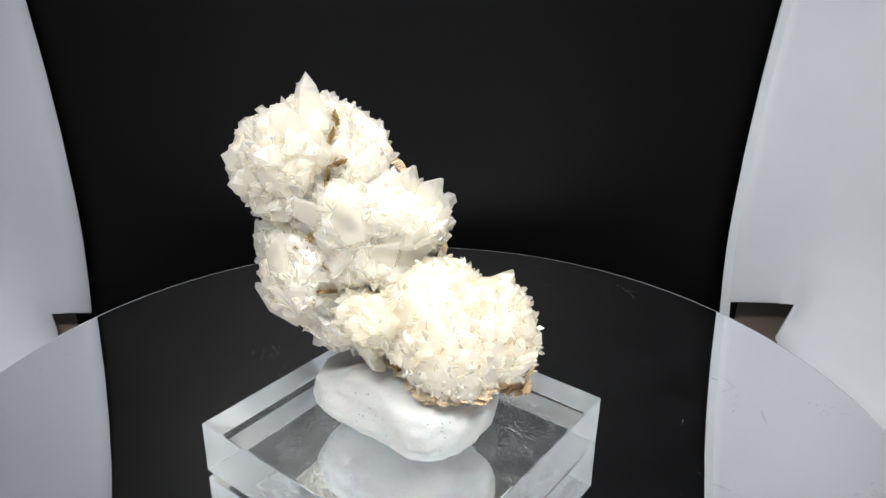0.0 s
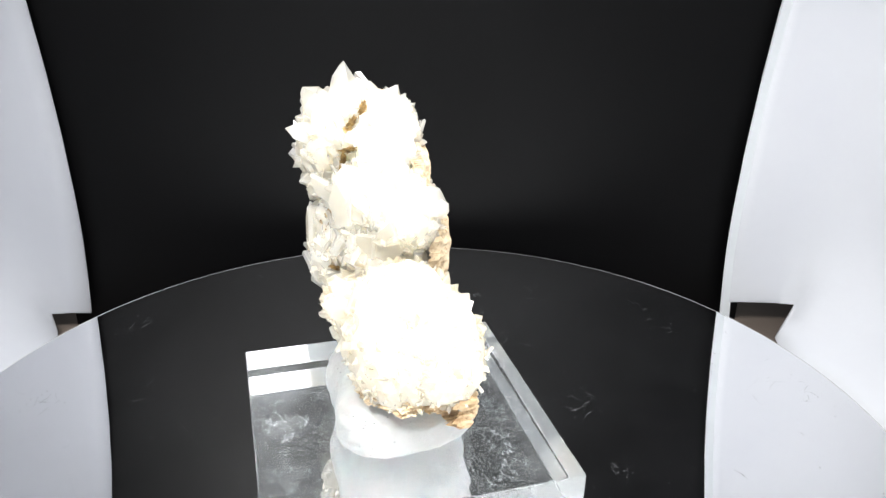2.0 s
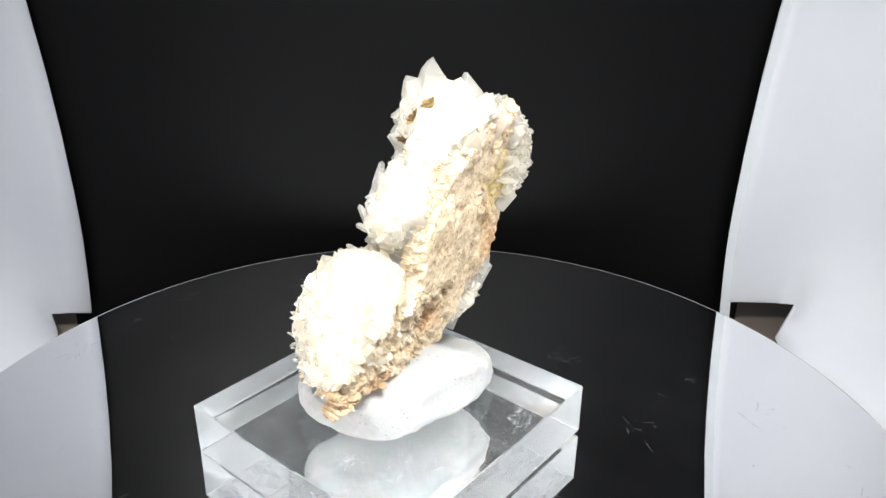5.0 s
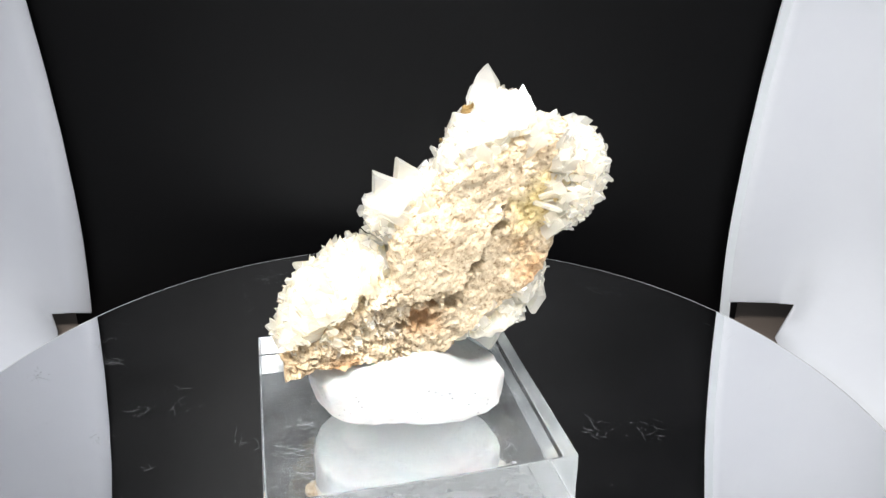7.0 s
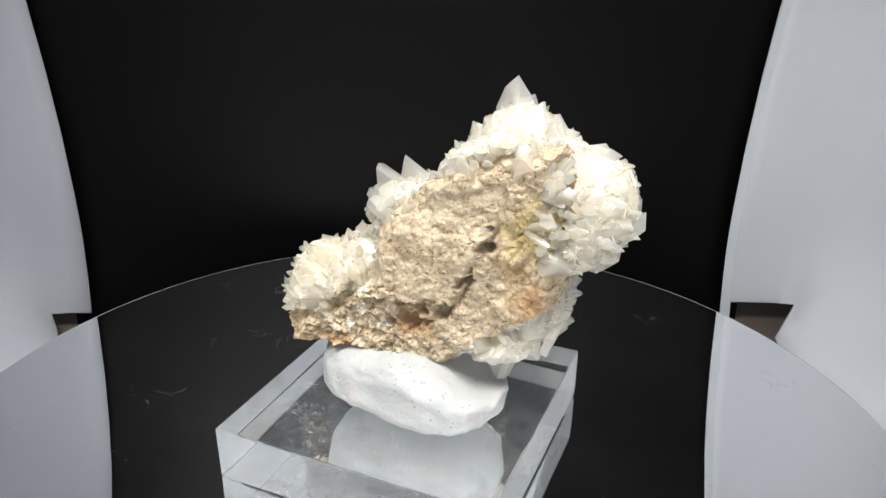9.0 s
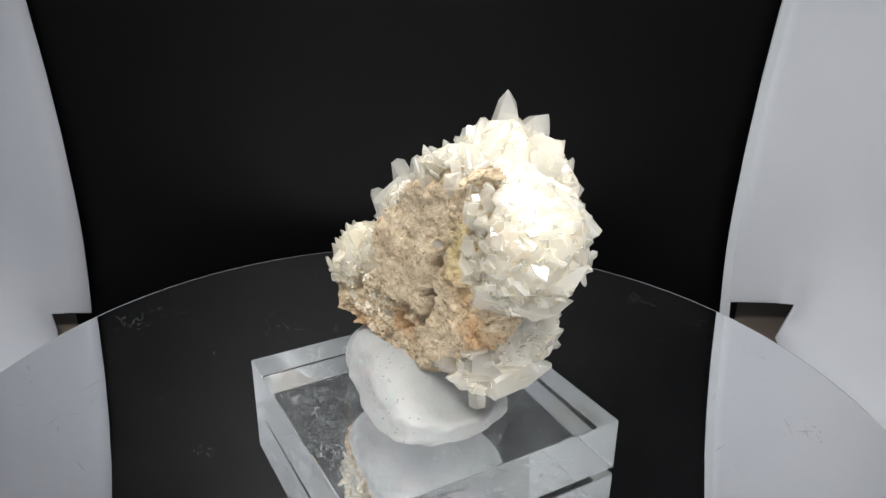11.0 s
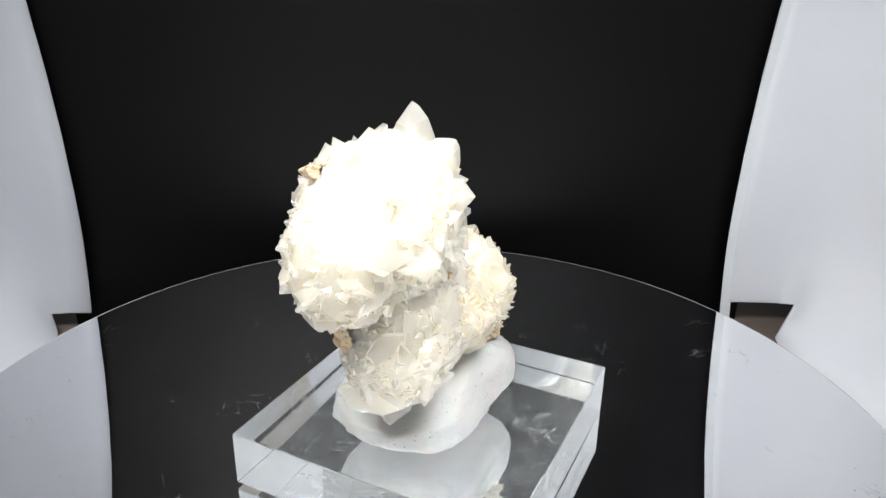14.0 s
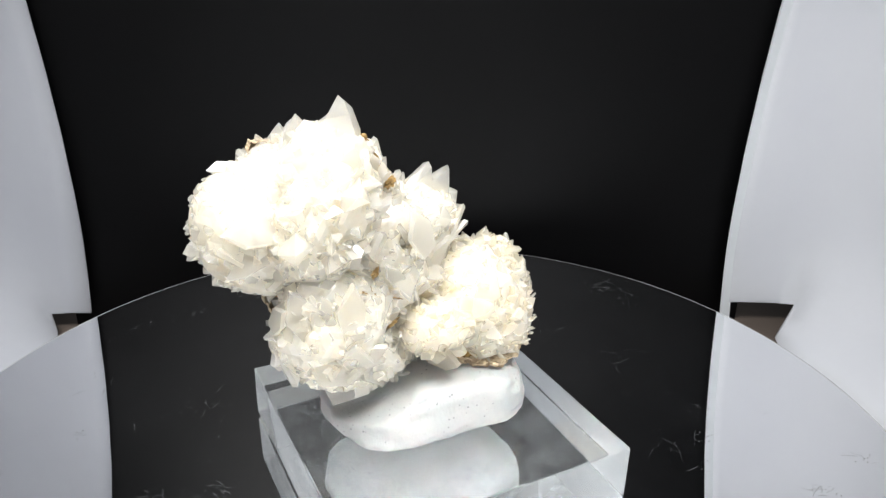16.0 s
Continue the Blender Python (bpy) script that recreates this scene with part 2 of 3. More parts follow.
def turntable():
    t = empty("turntable", "round motor turntable with a scratched mirror top", "turntable", 0, 0, FLOOR_Z)
    part("mirror_top", disc_solid(DISC_R - 0.0006, -FLOOR_Z - 0.003, -FLOOR_Z), M_MIRROR, t, "dusty scratched mirror disc")
    bm = disc_solid(DISC_R, -FLOOR_Z - 0.0045, -FLOOR_Z - 0.0002)
    part("rim", bm, M_RIM, t, "thin grey ground edge")
    part("drum", disc_solid(0.082, 0.0, -FLOOR_Z - 0.0045, 96, 0.002), M_DRUM, t, "black plastic drum")
    return t


TURNTABLE = turntable()

# ---- the acrylic block ----
BLOCK_H = 0.0102


def acrylic_block():
    b = empty("display_base", "clear square acrylic block with polished edges", "display base", 0.0033, 0.0016, 0.0)
    ob = part("block", box(-0.025, 0.025, -0.025, 0.025, 0.00012, BLOCK_H, 0.00025), M_ACRYLIC, b)
    ob.rotation_euler.z = -0.012
    ob.data.materials.append(M_SIDE)
    ob.data.materials.append(M_POLISH)
    for f in ob.data.polygons:
        f.material_index = 1 if abs(f.normal.z) < 0.5 else 2 if f.normal.z < 0 else 0
    ob.visible_shadow = False
    return b


BLOCK = acrylic_block()


def scratches(seed, count, spread, hole, z, long, patches):
    """Stray hairlines, dust flecks and scuffed patches lying on a surface."""
    rnd, verts, faces = random.Random(seed), [], []
    inside = lambda x, y: math.hypot(x, y) < spread if hole else max(abs(x), abs(y)) < spread
    centres = []
    while len(centres) < patches:
        x, y = rnd.uniform(-spread, spread), rnd.uniform(-spread, spread)
        if inside(x, y) and not (hole and max(abs(x), abs(y)) < hole):
            centres.append((x, y, rnd.uniform(0.0009, 0.0032), rnd.uniform(0, 6.28)))
    while count:
        x, y, a = rnd.uniform(-spread, spread), rnd.uniform(-spread, spread), rnd.uniform(0, 6.28)
        if rnd.random() < 0.75:
            cx, cy, size, a0 = rnd.choice(centres)
            x, y, a = cx + rnd.gauss(0, size), cy + rnd.gauss(0, size), a0 + rnd.gauss(0, 0.7)
        if not inside(x, y) or (hole and max(abs(x), abs(y)) < hole):
            continue
        count -= 1
        w = rnd.uniform(0.000006, 0.000018)
        turn, n, step = rnd.gauss(0, 0.12), rnd.randint(2, 6), long * rnd.uniform(0.3, 1.1)
        if rnd.random() < 0.30:
            n, step, w = 1, 0.00016, rnd.uniform(0.00004, 0.00011)
        i0 = len(verts)
        for k in range(n + 1):
            ww = w * (0.3 + math.sin(math.pi * (k + 0.5) / (n + 1)))
            verts += [(x - ww * math.sin(a), y + ww * math.cos(a), z), (x + ww * math.sin(a), y - ww * math.cos(a), z)]
            x, y, a = x + step * math.cos(a), y + step * math.sin(a), a + turn
            if k:
                j = i0 + 2 * k
                faces.append((j - 2, j - 1, j + 1, j))
    return mesh_from(verts, faces)


tagged(part("scratch_film", scratches(5, 420, 0.086, 0.027, -FLOOR_Z + 0.00006, 0.0006, 34), M_HAIR, TURNTABLE, "pale hairline scratches and dust"), kind="stuff")
tagged(part("scuff_film", scratches(8, 900, 0.0238, 0, BLOCK_H + 0.00004, 0.00045, 22), M_SPECK, BLOCK, "pale scuffs and dust"), kind="stuff")

# ---- the putty ----
def power(v, e):
    return math.copysign(abs(v) ** e, v)


def putty():
    """A slug pressed on to the block: crisp foot, upright ends, thumbed sides, a hollow top that climbs towards the cream rosette."""
    verts, faces = [], []
    nu, nv = 128, 56
    for j in range(nv + 1):
        phi = -math.pi / 2 + math.pi * j / nv
        for i in range(nu):
            th = 2 * math.pi * i / nu
            c = power(math.cos(phi), 0.42)
            d = Vector((c * power(math.cos(th), 0.78), c * power(math.sin(th), 0.70), power(math.sin(phi), 0.60)))
            y = 0.0006 + 0.0172 * d.y
            roof = 0.0212 - 0.0034 / (1 + math.exp((y + 0.0075) / 0.0022)) - 0.0012 * max(0.0, (y - 0.008) / 0.009)
            half = (roof - BLOCK_H) * 0.5
            x = 0.0028 + 0.0045 * y / 0.0172 * 0.3 + (0.0127 - 0.0012 * d.z) * d.x
            z = BLOCK_H + half * (1 + d.z)
            p = Vector((x, y, z))
            up = (d.z + 1) / 2
            p.x -= 0.0026 * math.exp(-((y - 0.003) / 0.006) ** 2) * max(0.0, d.x) * (0.5 + 0.7 * up)
            p.x += 0.0010 * math.sin((y + 0.004) * 150) * up
            hollow = math.exp(-((p.x - 0.0035) / 0.0075) ** 2 - ((y + 0.0125) / 0.0060) ** 2)
            if d.z > 0:
                p.z -= 0.0030 * hollow * d.z
            out = Vector((d.x, d.y, 0.3 * d.z))
            p += out * (0.0009 * noise.fractal(p * 110, 0.9, 2.0, 3) + 0.00022 * noise.noise(p * 700))
            fold = math.sin(p.z * 2600 + 6 * noise.noise(p * 160)) * max(0.0, noise.noise(p * 120 + Vector((4, 2, 9))))
            p += out * 0.00040 * fold
            p.z = max(p.z, BLOCK_H + 0.00005)
            verts.append(p)
    for j in range(nv):
        for i in range(nu):
            faces.append((j * nu + i, j * nu + (i + 1) % nu, (j + 1) * nu + (i + 1) % nu, (j + 1) * nu + i))
    bm = mesh_from(verts, faces)
    bmesh.ops.remove_doubles(bm, verts=list(bm.verts), dist=1e-6)
    ob = new("mounting_putty", mesh_of("mounting_putty", bm, M_PUTTY, True))
    return tagged(ob, "lump of white mounting putty with dark specks on the acrylic block", "putty")


PUTTY = putty()

# ---- the specimen: four rosettes of radiating crystals on an earthy matrix; millimetres here ----
MM = 0.001
UP = Matrix.Translation((0, 0, -BLOCK_H)) @ Matrix.Scale(MM, 4)


def lump(x, y, z, a, b, c, tilt):
    return Vector((x, y, z)), (a, b, c), Matrix.Rotation(radians(tilt), 3, "X").transposed()


# name: root from which the crystals radiate, material, crystal size, the lumps that swell its outline, label
ROSETTES = {
    "head": (Vector((1.5, -17.5, 49.5)), M_WHITE, 6.1, (
        lump(4.1, -26.2, 49.2, 8.4, 11.4, 9.6, -53.2), lump(12.9, -18.2, 52.8, 4.0, 10.5, 8.0, 66.7), lump(-1.7, -16.2, 55.8, 4.5, 12.0, 7.0, -7.8),
        lump(5.9, -14.0, 57.7, 6.3, 9.5, 6.9, -42.7), lump(3.0, -8.5, 53.0, 6.5, 5.0, 5.5, 0),
        lump(3.0, -24.0, 56.5, 5.5, 6.0, 5.0, 0)), "large white rosette of pointed calcite plates"),
    "ball": (Vector((2.5, -15.0, 29.0)), M_CLEAR, 5.9, (
        lump(7.2, -16.5, 34.3, 9.3, 11.2, 9.3, 30.5), lump(4.5, -11.5, 24.5, 7.0, 11.0, 5.6, 3.2), lump(10.0, -18.5, 41.0, 5.0, 7.0, 5.0, 0)), "greyish clear ball of calcite plates"),
    "middle": (Vector((-0.5, -6.0, 40.0)), M_CLEAR, 5.4, (
        lump(-0.9, -5.3, 32.3, 4.7, 11.1, 5.7, -34.4), lump(2.3, -1.9, 37.8, 8.6, 6.0, 4.0, 10.6), lump(9.0, -9.1, 44.8, 3.6, 10.0, 6.2, -45.6),
        lump(1.3, -4.7, 46.2, 7.5, 13.5, 7.6, -0.6), lump(6.0, -14.0, 42.5, 6.2, 7.5, 6.5, 0),
        lump(2.0, 1.0, 36.5, 7.0, 5.0, 5.5, 0), lump(8.2, -8.0, 47.5, 4.6, 6.0, 6.5, 0),
        lump(8.0, -8.0, 38.0, 4.6, 6.5, 5.5, 0)), "clear calcite plates between the rosettes"),
    "cream": (Vector((0.5, 6.5, 25.5)), M_CREAM, 4.4, (
        lump(3.6, 10.3, 29.7, 10.9, 13.4, 9.9, -59.4), lump(10.6, -0.6, 31.2, 5.6, 7.0, 4.8, 3.4), lump(-1.0, 19.7, 31.2, 6.2, 9.0, 4.0, -70.8)),
        "cream rosette of calcite with a sugary white flank"),
}


# clay in crevices: rosette, place, half length, direction of the streak
STAINS = (("head", 5.6, -10.5, 61.6, 1.5, (0.2, 0.3, -1)), ("head", 8.0, -9.4, 59.2, 1.5, (0.3, -0.2, -1)), ("head", 9.6, -9.1, 52.8, 1.9, (0, 0.15, 1)),
          ("head", 8.8, -7.2, 55.5, 1.2, (0, 1, 0.6)), ("middle", 9.1, -5.4, 45.5, 1.5, (0.3, 1, -0.6)), ("middle", 12.0, -11.5, 43.0, 0.8, (0, 0.4, 1)),
          ("middle", 12.4, -12.0, 39.4, 1.1, (0, 0.5, -1)), ("ball", 11.6, -8.6, 34.0, 1.5, (0, 1, 0.3)), ("middle", 12.2, -15.0, 41.0, 1.4, (0, 1, -0.2)),
          ("middle", 11.4, -9.4, 38.6, 1.4, (0, 1, -0.4)), ("cream", 11.8, 0.5, 26.4, 1.6, (0, 1, 0.5)), ("cream", 9.5, 4.5, 23.4, 1.6, (0, 1, -0.1)))


def field(p, lumps):
    """Above 1 inside the lumps melted together."""
    total = 0.0
    for o, r, turn in lumps:
        q = turn @ (p - o)
        d = math.sqrt((q.x / r[0]) ** 2 + (q.y / r[1]) ** 2 + (q.z / r[2]) ** 2)
        if d < 2.0:
            total += math.exp(-11.0 * (d - 1))
    return total


def envelope(name, d):
    """How far rosette name reaches from its root along d."""
    root, _, _, lumps, _ = ROSETTES[name]
    far = 30.0
    while far > 1 and field(root + d * far, lumps) < 1:
        far -= 1.0
    low, high = far, far + 1.0
    for _ in range(5):
        mid = (low + high) / 2
        low, high = (mid, high) if field(root + d * mid, lumps) > 1 else (low, mid)
    # crevices in which clay has gathered
    for which, x, y, z, half, _ in STAINS:
        if which == name:
            v = Vector((x, y, z)) - root
            deep = v.length
            aside = (d - v / deep).length * deep
            if aside < 4:
                low -= math.exp(-(aside / (0.65 + 0.38 * half)) ** 2) * (max(-0.5, low - deep) + 0.6)
    return low


def buried(p, name, level=1.25):
    return any(k != name and field(p, r[3]) > level for k, r in ROSETTES.items())


def matrix_x(y, z):
    """The back face of the plate."""
    return -2.4 - 0.14 * (y + 13) - 0.10 * (z - 42)


def matrix_reach(y, z):
    """Above 0 where the earthy back of the plate shows."""
    upper = min((44.5 - 0.92 * (y - 3.4) - z) / 1.36, (55.2 - 0.31 * (y + 8) - z) / 1.05, y + 24.4, (z - 32.2 + 0.74 * (y + 22.4)) / 1.24, 3.8 - y, z - 21.0)
    lobe_top = max(32.5 - 0.8 * (y - 8.3), 25.8 - 0.32 * (y - 15.6))
    low = min(z - 20.0, 21.6 - y, (lobe_top - z) / 1.28, y + 8)
    return max(upper, low)


def blade(rnd, w, t, h, skew):
    """A tabular crystal: a thick rhombic plate with a slanting, pointed head and bevelled faces. 16 to 24 triangles."""
    bm = bmesh.new()
    out = [(-0.34 * w, 0), (-0.5 * w, 0.60 * h), (skew * w, h), (0.5 * w, (0.52 + 0.2 * skew) * h), (0.34 * w, 0)]
    ring = []
    for s, k in ((-1, 0.90), (0, 1.0), (1, 0.80)):
        ring.append([bm.verts.new((x * k + rnd.uniform(-.02, .02) * w, s * t * 0.5 * (1.0 if s else 0), z * (0.95 if s else 1.0))) for x, z in out])
    n = len(out)
    bm.faces.new(ring[0])
    bm.faces.new(list(reversed(ring[2])))
    for a, b in ((0, 1), (1, 2)):
        for i in range(n):
            bm.faces.new((ring[a][i], ring[b][i], ring[b][(i + 1) % n], ring[a][(i + 1) % n]))
    bmesh.ops.triangulate(bm, faces=[f for f in bm.faces if len(f.verts) > 4])
    bmesh.ops.recalc_face_normals(bm, faces=list(bm.faces))
    return bm


def spike(rnd, w, h):
    """A stout single crystal: four-sided, widest half-way, with a slanting chisel tip. 22 triangles."""
    bm = bmesh.new()
    rings = []
    for z, a, b in ((0, 0.40, 0.32), (0.50, 0.50, 0.40), (0.78, 0.34, 0.26)):
        rings.append([bm.verts.new((sx * a * w, sy * b * w, (z + 0.05 * sx * rnd.uniform(0.3, 1)) * h)) for sx, sy in ((-1, -1), (1, -1), (1, 1), (-1, 1))])
    lean = rnd.choice((-1, 1))
    tip = [bm.verts.new((lean * (0.02 + 0.17 * k) * w, 0.05 * w * (1 - 2 * k), (1.0 - 0.06 * k) * h)) for k in (0, 1)]
    left, right = (tip[0], tip[1]) if lean > 0 else (tip[1], tip[0])
    for lower, upper in zip(rings, rings[1:]):
        for i in range(4):
            bm.faces.new((lower[i], lower[(i + 1) % 4], upper[(i + 1) % 4], upper[i]))
    a, b, c, d = rings[-1]
    for f in ((a, b, right, left), (b, c, right), (c, d, left, right), (d, a, left), tuple(reversed(rings[0]))):
        bm.faces.new(f)
    bmesh.ops.triangulate(bm, faces=list(bm.faces))
    bmesh.ops.recalc_face_normals(bm, faces=list(bm.faces))
    return bm


def rhomb(rnd, w, h):
    """A cleavage rhomb standing on one corner, the other at height h. 12 triangles."""
    bm = bmesh.new()
    beta, spin = rnd.uniform(0.80, 1.02), rnd.uniform(0, 2.1)
    arms = []
    for k in range(3):
        a, size = spin + k * 2.094 + rnd.uniform(-0.2, 0.2), rnd.uniform(0.6, 1.15) * w
        arms.append(Vector((math.sin(beta) * math.cos(a), math.sin(beta) * math.sin(a), -math.cos(beta))) * size * 0.62)
    top = Vector((0, 0, h))
    v = {}
    for i in range(8):
        v[i] = bm.verts.new(top + sum((arms[k] for k in range(3) if i >> k & 1), Vector()))
    for q in ((0, 1, 3, 2), (0, 4, 5, 1), (0, 2, 6, 4), (7, 5, 4, 6), (7, 6, 2, 3), (7, 3, 1, 5)):
        bm.faces.new([v[i] for i in q])
    bmesh.ops.recalc_face_normals(bm, faces=list(bm.faces))
    return bm


def leaning(normal, rnd, lean, jitter):
    """Axes of a plate that leans away from the surface normal, one broad face turned outwards."""
    side = Vector((rnd.gauss(0, 1), rnd.gauss(0, 1), rnd.gauss(0, 1)))
    side = (side - normal * side.dot(normal)).normalized()
    z = normal * math.cos(lean) + side * math.sin(lean)
    z = (z + Vector([rnd.gauss(0, jitter) for _ in range(3)])).normalized()
    y = (side * math.cos(lean) - normal * math.sin(lean))
    y = (y - z * y.dot(z)).normalized()
    return Matrix((y.cross(z), y, z)).transposed()


def spots(name, spacing, rnd, tries):
    """Tips spread over the free outside of a rosette: place, outward direction, reach."""
    root = ROSETTES[name][0]
    kept, cells = [], collections.defaultdict(list)
    for i in range(tries):
        zz = 1 - 2 * (i + 0.5) / tries
        th, s = i * 2.399963, math.sqrt(max(0, 1 - zz * zz))
        d = Vector((s * math.cos(th), s * math.sin(th), zz))
        r = envelope(name, d)
        p = root + d * r
        if r < 2.5 or buried(p, name) or p.z < (21.5 if p.y > 3 else 18.4) or (p.z < 24 and d.z < -0.75):
            continue
        if p.x < matrix_x(p.y, p.z) + (2.2 if matrix_reach(p.y, p.z) < 1.5 else 6.5) and matrix_reach(p.y, p.z) > 0.3:
            continue
        if p.x < matrix_x(p.y, p.z) - 1.2 and matrix_reach(p.y, p.z) > -7 and p.y > -24:
            continue
        key = tuple(int(c // spacing) for c in p)
        near = (q for a in (-1, 0, 1) for b in (-1, 0, 1) for c in (-1, 0, 1) for q in cells[key[0] + a, key[1] + b, key[2] + c])
        if all((p - q).length > spacing for q in near):
            cells[key].append(p)
            kept.append((p, d, r))
    rnd.shuffle(kept)
    return kept


def grain(p):
    """Crystals are small on the sugary flank of the cream rosette and beside the earthy back."""
    k = 1.0
    if p.y > 3 and p.z < 28.5:
        k = 0.32
    if p.y > -6 and p.z < 26:
        k = min(k, 0.5)
    if p.x < matrix_x(p.y, p.z) + 5 and matrix_reach(p.y, p.z) > -6:
        k = min(k, 0.55)
    if p.x < matrix_x(p.y, p.z) + 3 and matrix_reach(p.y, p.z) > -14:
        k = min(k, 0.6)
    return k


# root, tip, width, spin about its length
HEROES = (
    (7.5, -14.0, 57.0, 7.9, -14.7, 68.4, 5.0, 30, M_WHITE), (1.0, 0.0, 44.0, 1.4, 8.5, 48.1, 6.5, 60, M_CLEAR),
    (1.0, 0.0, 45.0, 0.6, 6.1, 53.8, 6.5, 80, M_CLEAR), (2.0, -3.0, 46.0, 1.8, 3.0, 54.6, 6.0, 100, M_CLEAR),
    (-1.0, -1.0, 43.0, -2.9, 6.0, 49.2, 6.0, 10, M_CLEAR), (9.0, -15.0, 55.0, 17.9, -16.2, 57.0, 5.0, 20, M_WHITE),
    (9.0, -14.0, 57.0, 14.6, -15.0, 64.3, 5.0, 75, M_WHITE), (8.0, -22.0, 50.0, 16.9, -24.3, 50.1, 5.5, 50, M_WHITE),
    (4.0, -26.0, 51.0, 5.5, -33.1, 57.3, 4.5, 0, M_WHITE), (-1.0, 14.0, 32.0, -4.6, 16.8, 39.5, 3.4, 40, M_CREAM),
    (1.0, -19.0, 55.0, -5.6, -19.5, 59.3, 4.0, 15, M_WHITE), (2.0, -18.0, 55.0, -2.5, -18.4, 63.1, 4.5, 50, M_WHITE),
    (3.0, -3.0, 42.5, 7.2, 1.6, 46.8, 4.6, 130, M_WHITE), (5.0, -14.0, 24.0, 3.4, -16.0, 16.8, 7.0, 90, M_CLEAR),
    (2.0, 9.0, 33.0, 4.0, 11.5, 41.8, 3.6, 20, M_CREAM), (8.0, 5.0, 31.0, 16.4, 6.6, 35.2, 3.6, 70, M_CREAM), (8.0, 1.0, 30.0, 15.0, 0.2, 31.8, 3.6, 100, M_CREAM))


def rosette(name, top, rnd):
    root, mat, big, lumps, label = ROSETTES[name]
    core = bmesh.new()
    bmesh.ops.create_icosphere(core, subdivisions=5, radius=1)
    for v in core.verts:
        d = v.co.normalized()
        r = envelope(name, d)
        p = root + d * max(0.5, r - 1.35 + 0.8 * noise.fractal((root + d * r) * 0.4, 0.8, 2.0, 3))
        if matrix_reach(p.y, p.z) > -2.0:
            p.x = max(p.x, matrix_x(p.y, p.z) + (7.0 if matrix_reach(p.y, p.z) > 1.5 else 2.4))
        p.z = max(p.z, 18.2)
        v.co = p
    core.transform(UP)
    body = part("rosette", core, M_HEART, top, label)
    # fine crystals between the large ones
    verts, faces = [], []
    for p, d, r in spots(name, 1.25, rnd, 3400):
        w = rnd.uniform(1.8, 3.2) * (0.5 + 0.5 * grain(p))
        b = rhomb(rnd, w * 1.15, w) if rnd.random() < 0.5 else blade(rnd, w, w * rnd.uniform(0.2, 0.4), w * rnd.uniform(0.9, 1.1), rnd.uniform(-0.4, 0.4))
        b.verts.index_update()
        m3 = leaning(d, rnd, rnd.uniform(0.1, 0.8), 0.12)
        foot = p - d * rnd.uniform(0.9, 1.8)
        n0 = len(verts)
        verts += [tuple(foot + m3 @ v.co - m3.col[2] * w) for v in b.verts]
        faces += [[n0 + v.index for v in f.verts] for f in b.faces]
        b.free()
    bm = mesh_from(verts, faces)
    bm.transform(UP)
    tagged(part("druse", bm, mat, body, "fine sugary crystals"), kind="stuff")
    # large plates that radiate from the root and overlap like scales
    for p, d, r in spots(name, big * 0.46, rnd, 1900):
        s = big * rnd.choice((0.6, 0.75, 0.9, 1.0, 1.15)) * grain(p)
        m3 = leaning(d, rnd, rnd.uniform(0.12, 0.85) * (1.0 if grain(p) == 1 else 0.6), 0.08)
        tip = p + d * rnd.uniform(-0.7, 0.2) * min(1, 2 * grain(p) - 0.4)
        kind = rnd.randrange(12)
        s *= 0.62 if kind < 4 else 1.0
        ob = new("crystal", SHAPES[mat.name][kind])
        ob.parent = body
        ob.matrix_basis = UP @ Matrix.LocRotScale(tip - m3.col[2] * 1.5 * s, m3.to_quaternion(), (s * rnd.uniform(0.62, 0.92), s * rnd.uniform(0.7, 1.1), s * 1.5))
    return body


SHAPES = {}


